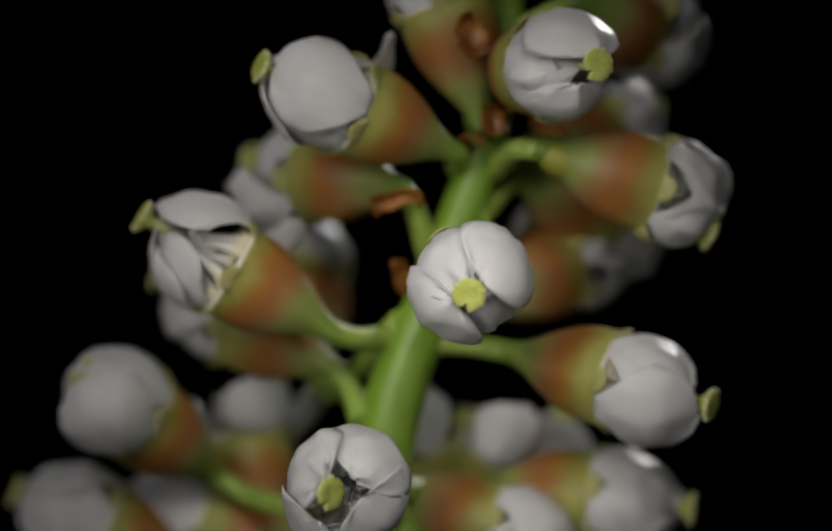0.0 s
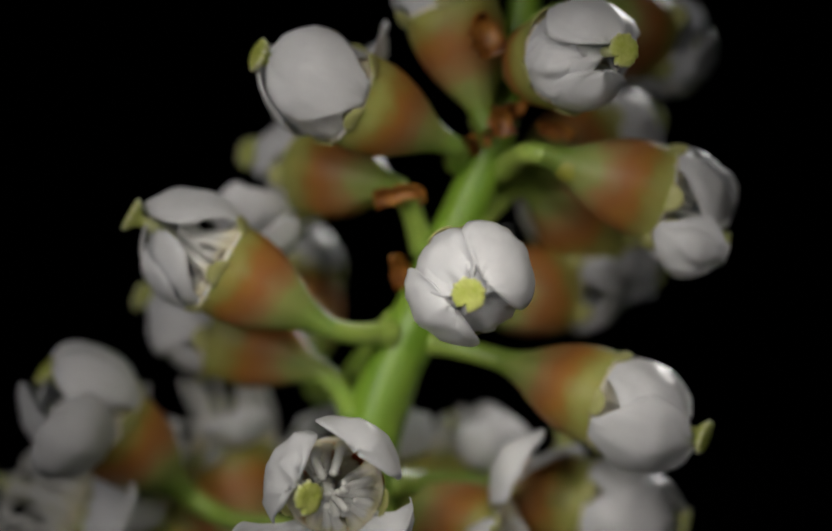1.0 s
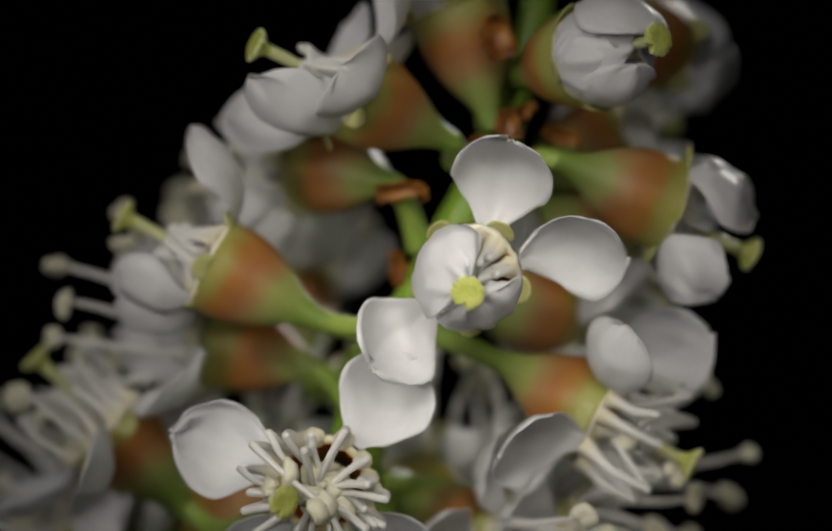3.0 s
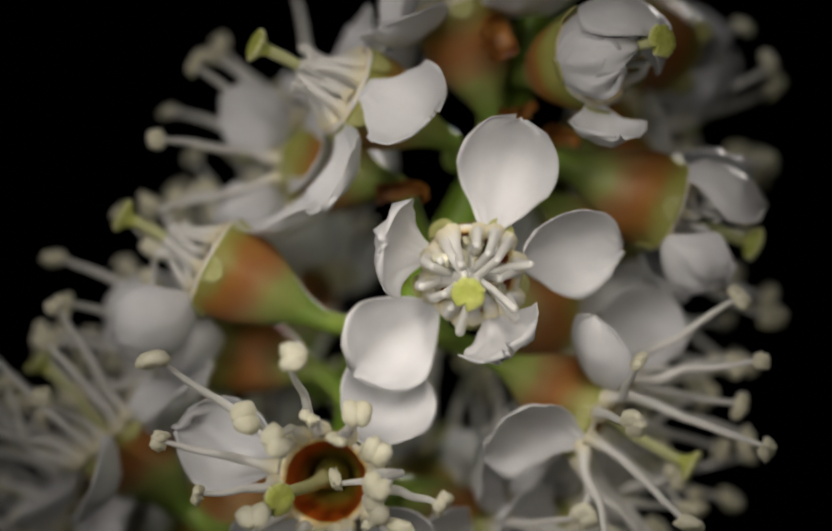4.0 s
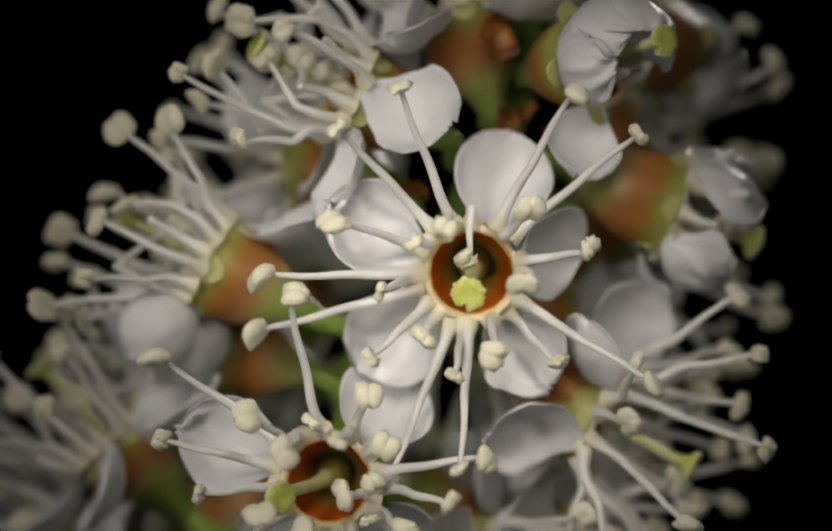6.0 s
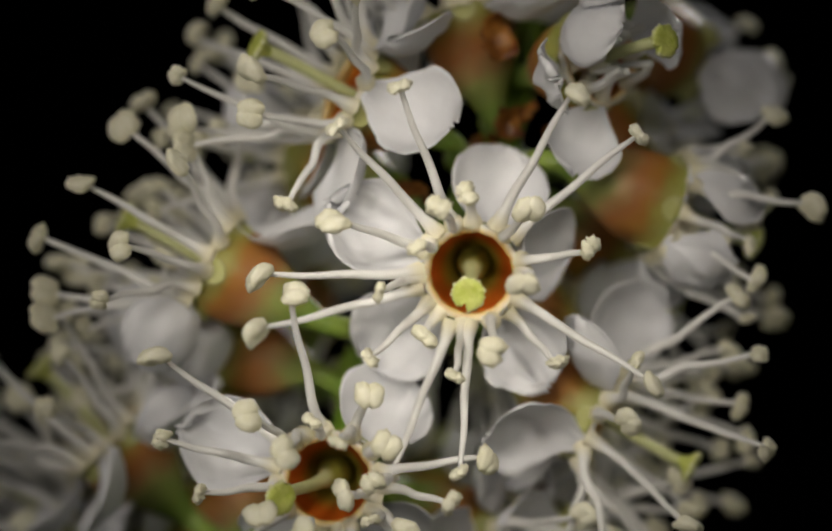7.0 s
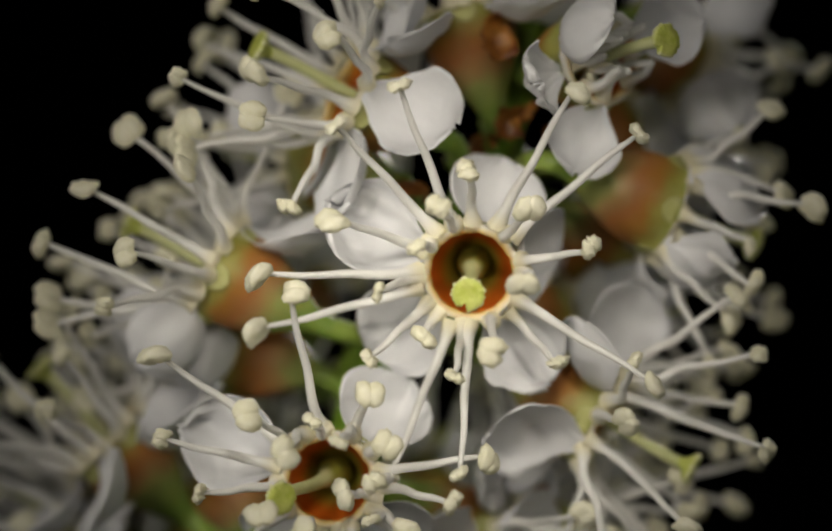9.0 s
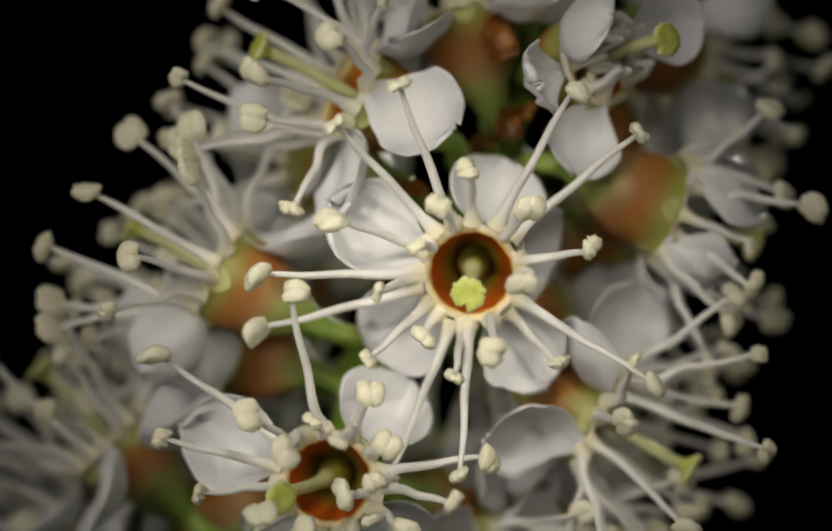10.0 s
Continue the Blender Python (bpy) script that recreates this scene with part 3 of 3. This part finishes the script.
    for k, (ang, reach, *own) in enumerate(stamens):
        rest = rng.uniform(-10, 9)
        bow = (0.7, -0.9)[k % 2]
        if own:
            goal = Vector((ang, reach))
            off = goal - mouth
            ang, reach = math.degrees(math.atan2(-off.y, off.x)), max(0.4, off.length / SCALE - 1.53)
        long = min(range(5), key=lambda i: abs(FILAMENT_LONG[i] - max(reach * 1.08, least + 0.35 * (k % 5))))
        L = FILAMENT_LONG[long]
        final = math.degrees(math.asin(min(0.985, reach / L))) - rest * 0.5
        s = a + rng.uniform(0.0, 0.35) * (b - a)
        e = s + 0.65 * (b - a)
        if own:
            ang = math.degrees(math.atan2(*reversed((last.to_3x3().inverted() @ Vector((off.x, 0, -off.y))).xy)))
            ang, final = aimed(last, goal, ang, final, L, bow, rest)
            e = own[1]
            s = min(a, own[0])
            g0 = own[0]
        else:
            g0 = s + 0.35 * (e - s)
        ob = part("filament", FILAMENTS[(long, bow)], top)
        arm = part("anther", ANTHERS[(long, bow, rng.randrange(5))], ob, "pale yellow anther on its thin thread")
        low, high = [], []
        inward, fold, yaw, side = tucked(rng, L)
        crown = math.degrees(math.asin(min(0.6, rng.uniform(0.25, 0.8) / (L * ELBOW))))
        bent = -rng.uniform(90, 120) - crown if own else -rng.uniform(130, 155)
        for t in sorted({0.0, 10.0, s, s + 0.5 * (g0 - s), g0, *(g0 + (e - g0) * i / 10 for i in (1, 2, 3, 4, 5, 6, 8, 10)), min(e + 1.5, 9.9)}):
            if t < 0 or t > 10:
                continue
            f, g = smooth_step(t, s, g0 + 0.01), smooth_step(t, g0, e)
            tilt = inward + (crown - inward) * f + (final * (1 + 0.05 * (smooth_step(t, e, e + 3) - 1)) - crown) * g
            low.append((t, stamen_foot(ang, yaw, f, tilt)))
            turn = fold + (bent - fold) * f
            h = smooth_step(t, g0, g0 + 0.6 * (e - g0))
            high.append((t, stamen_elbow(L, side * (1 - h), turn + (rest - turn) * h)))
        MOVES.append((ob, low))
        MOVES.append((arm, high))
        ob.matrix_basis, arm.matrix_basis = low[0][1], high[0][1]
    return top


W = "white opening flower, "
# facing the lens, in the middle
flower(W + "with spreading cream stamens and orange cup", [(0, 886, 522), (1, 886, 522), (2.5, 886, 516), (5, 888, 515), (10, 888, 515)],
       0.0, (-0.02, -0.13, 1), (800, 640), (1.5, 4.5), (3.6, 6.7), (-0.03, -0.13, 1),
       petals=[(16, 14, [(0, 1, 24), (1.0, 3, 22), (1.8, 13, 17), (2.2, 42, 5), (2.6, 80), (3.2, 98), (3.8, 118), (4.4, 146), (5, 154), (6.8, 168), (10, 178)], 26),
               (155, 15, [(0, -2), (3.7, -1), (3.85, 14), (4.0, 46), (4.2, 76), (4.6, 96), (5, 104), (10, 110)], 30),
               (294, 16, [(0, 3), (3.75, 4), (4.0, 42), (4.2, 72), (4.6, 100), (5, 114), (10, 128)]),
               (223, 1, [(0, 7), (1.0, 10), (1.8, 16), (2.2, 26), (2.6, 48), (3.2, 84), (3.8, 103), (5, 112), (6.8, 135), (10, 148)]),
               (64, 13, [(0, -8, 34), (1.0, -6, 32), (1.8, 9, 27), (2.2, 38, 13), (2.6, 56, 6), (3.2, 90), (3.8, 106), (4.4, 113), (5, 126), (6.8, 158), (10, 168)])],
       stamens=[(625, 225, 4.5, 5.6), (748, 148, 4.4, 5.5), (890, 308, 5.0, 8.6), (828, 378, 5.1, 7.2), (1088, 158, 4.3, 5.4), (1000, 402, 4.8, 6.6),
                (1212, 245, 4.2, 5.2), (1125, 473, 4.2, 5.1), (985, 545, 4.6, 6.2), (1238, 725, 4.1, 4.8), (1052, 695, 4.2, 5.2),
                (866, 900, 4.5, 6.2), (855, 715, 4.3, 5.4), (712, 930, 4.6, 6.2), (690, 680, 4.5, 5.8), (478, 620, 4.7, 6.0), (708, 550, 4.6, 5.7),
                (480, 515, 4.7, 6.0), (625, 408, 4.5, 5.6), (935, 668, 4.9, 6.6), (795, 640, 5.0, 6.8), (782, 462, 5.2, 7.0)],
       seed=1, lean=(1, 2), lean_way=-100)
# facing the lens, below
flower(W + "with cream stamens and red-orange cup", [(0, 665, 912), (0.5, 645, 915), (1, 628, 917), (1.5, 614, 917), (2.5, 605, 917), (4, 614, 908), (10, 620, 906)],
       0.0, (-0.05, 0.0, 1), (700, 905), (0.6, 2.6), (2.5, 4.9), (-0.1, -0.05, 1),
       petals=[(54, 3, [(0, -2), (0.4, 2), (0.8, 10), (1.2, 35), (1.6, 72), (2.0, 96), (2.6, 106), (3.2, 122), (3.8, 138), (10, 158)]),
               (157, 15, [(0, 9), (0.6, 12), (2.0, 15), (2.15, 42), (2.3, 75), (2.6, 100), (3.2, 108), (10, 114)]),
               (275, 8, [(0, 14), (0.6, 34), (1.4, 88), (3.4, 114), (10, 120)]),
               (232, 4, [(0, 12, -4), (0.4, 20, -4), (0.8, 40, -2), (1.2, 72), (1.8, 110), (2.6, 140), (10, 160)]),
               (312, 0, [(0, 9, 9), (0.6, 17, 9), (1.0, 44, 6), (1.4, 80), (1.8, 110), (2.6, 140), (10, 165)])],
       stamens=[(290, 662, 2.8, 4.0), (545, 540, 3.2, 4.8), (700, 725, 3.2, 4.6), (935, 857, 3.3, 5.4), (865, 955, 3.0, 4.2), (640, 935, 3.4, 4.6),
                (710, 920, 3.4, 6.6), (475, 780, 2.8, 3.8), (300, 825, 2.7, 3.7), (490, 960, 3.0, 4.2), (760, 1010, 3.0, 4.4), (690, 1120, 2.9, 4.0),
                (560, 1150, 2.9, 4.0), (420, 1050, 2.8, 4.0), (640, 830, 3.0, 4.4), (590, 790, 3.3, 4.8), (840, 1090, 3.0, 4.4), (370, 930, 2.8, 4.0), (545, 850, 3.2, 4.8),
                (560, 1000, 3.2, 4.6), (700, 985, 3.1, 4.5), (735, 830, 3.3, 5.0), (620, 1040, 3.0, 4.2)],
       seed=2, lean=(5, 11), lean_way=190, nod=(48, 185))
flower(W + "its style rising past half-closed petals", [(0, 1035, 128), (1, 1070, 112), (2.5, 1110, 105), (4.5, 1125, 110), (10, 1132, 107)],
       1.5, (0.42, -0.02, 0.9), (965, 110), (4, 7), (10.5, 18), seed=3,
       petals=[(100, 5.6, 8.0, 30, 3, -6), (150, 17, [(0, -6), (3.2, -5), (5, 2), (7.0, 20), (10, 30)]), (268, 18, [(0, 14), (3.2, 16), (3.8, 55), (4.4, 92), (5, 114), (6.8, 122), (10, 126)], 24), (200, 19, [(0, 2), (5.0, 6), (6.2, 30), (7.0, 70), (10, 86)]), (30, 18, [(0, 0), (3.0, 2), (4.5, 16), (7.0, 30), (8, 60), (10, 70)])],
       stamens=[(40 * k, 1.2 + 0.3 * (k % 3)) for k in range(9)])
flower(W + "globe of white petals bursting open", [(0, 660, 200), (1, 655, 182), (2.5, 650, 168), (10, 655, 172)],
       2.5, (-0.84, 0.36, 0.38), (868, 312), (1.2, 3.4), (4.6, 7.6), seed=4, phase=12,
       petals=[(10, 0, [(0, -4), (1.8, -2), (2.2, 8), (2.6, 35), (3.0, 75), (3.8, 128), (4.4, 142), (5, 149), (10, 155)], -14), (140, 0.3, 2.6, 110, 11, 140), (85, 1.5, 3.2, 115, 2), (222, 2.3, 3.7, 115, 4), (303, 2.6, 3.9, 112, 6)])
flower(W + "turned away behind another", [(0, 600, 325), (2.5, 590, 310), (10, 605, 305)], 7.2, (-0.7, 0.15, -0.7), (812, 470), (0.2, 3.0), (2.5, 3.9), seed=5, spread=1.0,
       petals=[(-45, -0.8, 1.6, 78, 10, 8), (27, 2.7, 3.8, 70, 9), (99, 2.8, 3.8, 50, 8), (171, 2.0, 3.4, 80, 4), (243, 0.0, 2.0, 62, 9, 6)])
flower(W + "cup flushed reddish brown", [(0, 1225, 350), (1, 1237, 366), (2.5, 1258, 384), (4.5, 1255, 388), (10, 1255, 392)],
       3.4, (0.88, -0.27, -0.25), (935, 312), (0.8, 4.0), (4.6, 8.6), seed=6, phase=36, stamens=[(25 * k, 0.7 + 0.5 * (k % 4)) for k in range(14)], sunk=0.9, lean=(10, 0), lean_way=60, late_bend=0.0,
       petals=[(38, 19, [(0, 2), (0.6, 18), (1.4, 44), (2.5, 60), (3.2, 48), (3.8, 36), (10, 28)], -40), (108, 19, [(0, 0), (0.5, 8), (2.5, 40), (3.8, 50), (10, 60)]), (164, 0.5, 3.6, 40, 11), (236, 2.5, 3.8, 28, 12), (308, 2.4, 3.6, 20, 11)])
flower(W + "standing behind the middle flower", [(0, 1045, 502), (1, 1038, 540), (2.5, 1045, 580), (10, 1032, 618)], 9.0, (0.68, 0.35, -0.62), (850, 590), (0.2, 2.4), (2.2, 3.8), seed=7,
       petals=[(0, 0.6, 2.6, 115, 8), (72, 1.0, 2.6, 95, 9, 10), (144, 0.8, 2.4, 80, 3), (216, -1.5, 1.8, 90, 10, 20), (288, -1.2, 1.6, 118, 8, 20)])
flower(W + "dark cup in the shade of another", [(0, 1115, 410), (1.5, 1128, 458), (4, 1150, 480), (10, 1155, 490)], 9.5, (0.62, -0.3, -0.72), (895, 410), (1.0, 2.8), (2.5, 4.0), seed=8, spread=0.85)
flower(W + "far side of the stalk, long stamens", [(0, 1118, 252), (2, 1110, 280), (4, 1170, 265), (10, 1180, 262)], 9.5, (0.65, 0.3, -0.7), (925, 290), (0.8, 2.6), (2.4, 3.8), seed=9, spread=0.75,
       petals=[(0, 1.0, 2.8, 130, 8), (72, 1.2, 2.6, 60, 9), (144, 1.5, 3.0, 55, 3), (216, 1.0, 2.4, 60, 10), (288, 0.8, 2.6, 115, 9)])
flower(W + "petals parted like a claw, brown cup", [(0, 432, 508), (1, 415, 502), (2.5, 400, 498), (4.5, 400, 495), (10, 415, 515)],
       3.2, (-0.82, 0.5, 0.15), (738, 640), (2.4, 4.0), (4.3, 7.6), (-0.88, 0.46, -0.08), seed=10, phase=30,
       petals=[(82, 1, [(0, 2), (2.6, 6), (3.0, 60), (3.8, 160), (10, 172)]), (150, 2.4, 3.8, 130, 8, 150),
               (288, 17, [(0, 0), (2.5, 2), (3.0, 34), (3.8, 72), (5, 86), (10, 92)], 50),
               (264, 17, [(0, 2), (2.4, 8), (3.0, 55), (3.8, 104), (5, 120), (10, 126)], 55), (222, 2.5, 3.6, 98, 2, 2)])
flower(W + "pinkish cup under another flower", [(0, 452, 602), (1, 425, 625), (2.5, 410, 640), (10, 428, 655)], 7.5, (-0.8, 0.42, -0.3), (685, 790), (0.6, 2.2), (1.8, 3.4), seed=11,
       petals=[(0, 2.7, 4.2, 48, 1), (300, 2.5, 4.0, 88, 0), (240, 1.6, 3.4, 95, 2), (130, 0.8, 2.4, 110, 8), (60, 1.0, 2.6, 130, 9)])
flower(W + "turned away on the far side", [(0, 568, 535), (1, 555, 545), (2, 545, 548), (10, 540, 545)], 12.5, (-0.15, 0.8, -0.55), (760, 610), (0.6, 2.2), (1.4, 2.8), seed=12, spread=0.8,
       petals=[(k * 72, 1.2 + 0.2 * k, 2.4 + 0.2 * k, 70 + 8 * k, 8 + k % 3) for k in range(5)])
flower(W + "plump bud nodding on a long pedicel", [(0, 1162, 716), (1, 1150, 756), (2, 1140, 778), (4.5, 1135, 786), (10, 1135, 792)],
       3.2, (0.87, -0.22, 0.4), (828, 640), (1.4, 2.9), (2.4, 4.3), (0.87, -0.47, 0.15), seed=13, phase=40,
       petals=[(33, 0, [(0, -2), (1.2, 0), (1.8, 25), (2.2, 78), (2.6, 122), (3.2, 148), (3.8, 157), (10, 161)], 8),
               (320, 11, [(0, -2), (1.4, 0), (2.0, 40), (2.4, 82), (2.8, 98), (3.8, 125), (10, 140)], 75),
               (248, 2, [(0, 0), (1.4, 2), (2.0, 25), (2.4, 50), (2.8, 66), (3.8, 112), (10, 130)], -60),
               (120, 1.3, 2.4, 135, 11), (190, 1.4, 2.6, 110, 9)])
flower(W + "large soft petals round a green style", [(0, 258, 782), (0.5, 228, 790), (1, 202, 800), (2.5, 195, 802), (4.5, 205, 815), (10, 205, 825)],
       6.5, (-0.6, 0.52, 0.5), (620, 985), (1.3, 2.6), (2.5, 4.6), (-0.68, 0.70, 0.1), seed=14, phase=60, sunk=0.6,
       petals=[(344, 0, [(0, 14), (0.5, 32), (1.0, 50), (1.5, 72), (2.2, 108), (10, 128)], 30), (60, 1, [(0, -2), (0.8, 6), (1.4, 30), (2.2, 90), (3, 120), (10, 135)]),
               (134, 1.2, 2.4, 120, 8), (204, 1.2, 2.5, 112, 2), (270, 2, [(0, 4), (0.8, 12), (1.5, 50), (2.2, 100), (10, 124)])])
flower(W + "pale petals high behind its neighbour", [(0, 462, 835), (1, 432, 860), (2.5, 430, 872), (10, 430, 880)], 11.0, (-0.2, 0.9, -0.3), (625, 985), (0.0, 1.1), (0.7, 1.8), seed=15, sunk=1.6,
       petals=[(70, 0, [(0, 62), (0.8, 80), (2, 105), (10, 118)]), (142, 1, [(0, 60), (0.8, 85), (2, 110), (10, 120)]), (214, 8, [(0, 70), (1, 100), (10, 125)]),
               (286, 9, [(0, 75), (1, 105), (10, 125)]), (358, 10, [(0, 60), (1, 95), (10, 120)])])
flower(W + "low on the stalk, petals spread", [(0, 195, 1000), (1, 140, 970), (2.5, 120, 970), (10, 120, 970)], 9.5, (-0.88, 0.4, 0.1), (640, 1090), (0.0, 1.0), (0.6, 1.8), seed=16)
flower(W + "low on the stalk, green stigma showing", [(0, 1118, 938), (1.5, 1100, 965), (2.5, 1082, 990), (10, 1095, 1010)], 7.5, (0.93, -0.1, 0.12), (735, 930), (0.6, 2.0), (1.6, 3.0), seed=17)
flower(W + "upright on the far side of the stalk", [(0, 860, 910), (1, 832, 915), (2.5, 815, 920), (10, 815, 930)], 10.0, (0.1, 0.6, -0.75), (740, 960), (-0.2, 0.8), (0.6, 1.8), seed=18,
       petals=[(k * 72 + 25, 8 + k % 3, [(0, 62 + 9 * k), (0.8, 100 + 5 * k), (2.0, 118 + 4 * k), (10, 130)]) for k in range(5)])
flower(W + "rounded petals behind a brown cup", [(0, 1005, 935), (1, 1000, 970), (2.5, 990, 985), (10, 990, 990)], 11.0, (0.35, 0.85, -0.3), (745, 1000), (0.2, 1.4), (1.0, 2.2), seed=20)
flower(W + "near the tip of the stalk, orange-green cup", [(0, 838, 18), (2.5, 858, 18), (10, 868, 22)], 4.5, (-0.3, 0.95, -0.12), (905, 228), (1.6, 4.2), (3.6, 6.4), seed=21)
flower(W + "near the tip of the stalk, still closed late", [(0, 1190, 48), (1, 1205, 64), (2.5, 1238, 84), (10, 1262, 100)], 8.0, (0.58, -0.1, -0.8), (958, 70), (6.4, 8.2), (7.6, 10.2), seed=22, spread=0.5,
       petals=[(40, 16, [(0, 2), (6.1, 4), (6.8, 70, -24), (7.4, 120, -24), (8.6, 115, -12), (10, 107)], -25)]
       + [(k * 72 + 40, 6.2 + 0.2 * k, 7.6 + 0.2 * k, 60 + 8 * k, (8, 5, 9, 6, 10)[k]) for k in range(1, 5)])
flower(W + "dark red cup low on the stalk", [(0, 925, 1000), (2.5, 925, 1030), (10, 930, 1030)], 6.5, (0.85, -0.3, 0.1), (715, 985), (0.4, 1.6), (1.4, 2.6), seed=23)
flower(W + "pinkish cup low on the stalk", [(0, 400, 985), (1, 330, 985), (10, 320, 990)], 10.5, (-0.75, 0.2, -0.2), (620, 1050), (0.2, 1.4), (1.2, 2.2), seed=24)


def motions():
    for ob, rows in MOVES:
        walk(ob, rows)


motions()
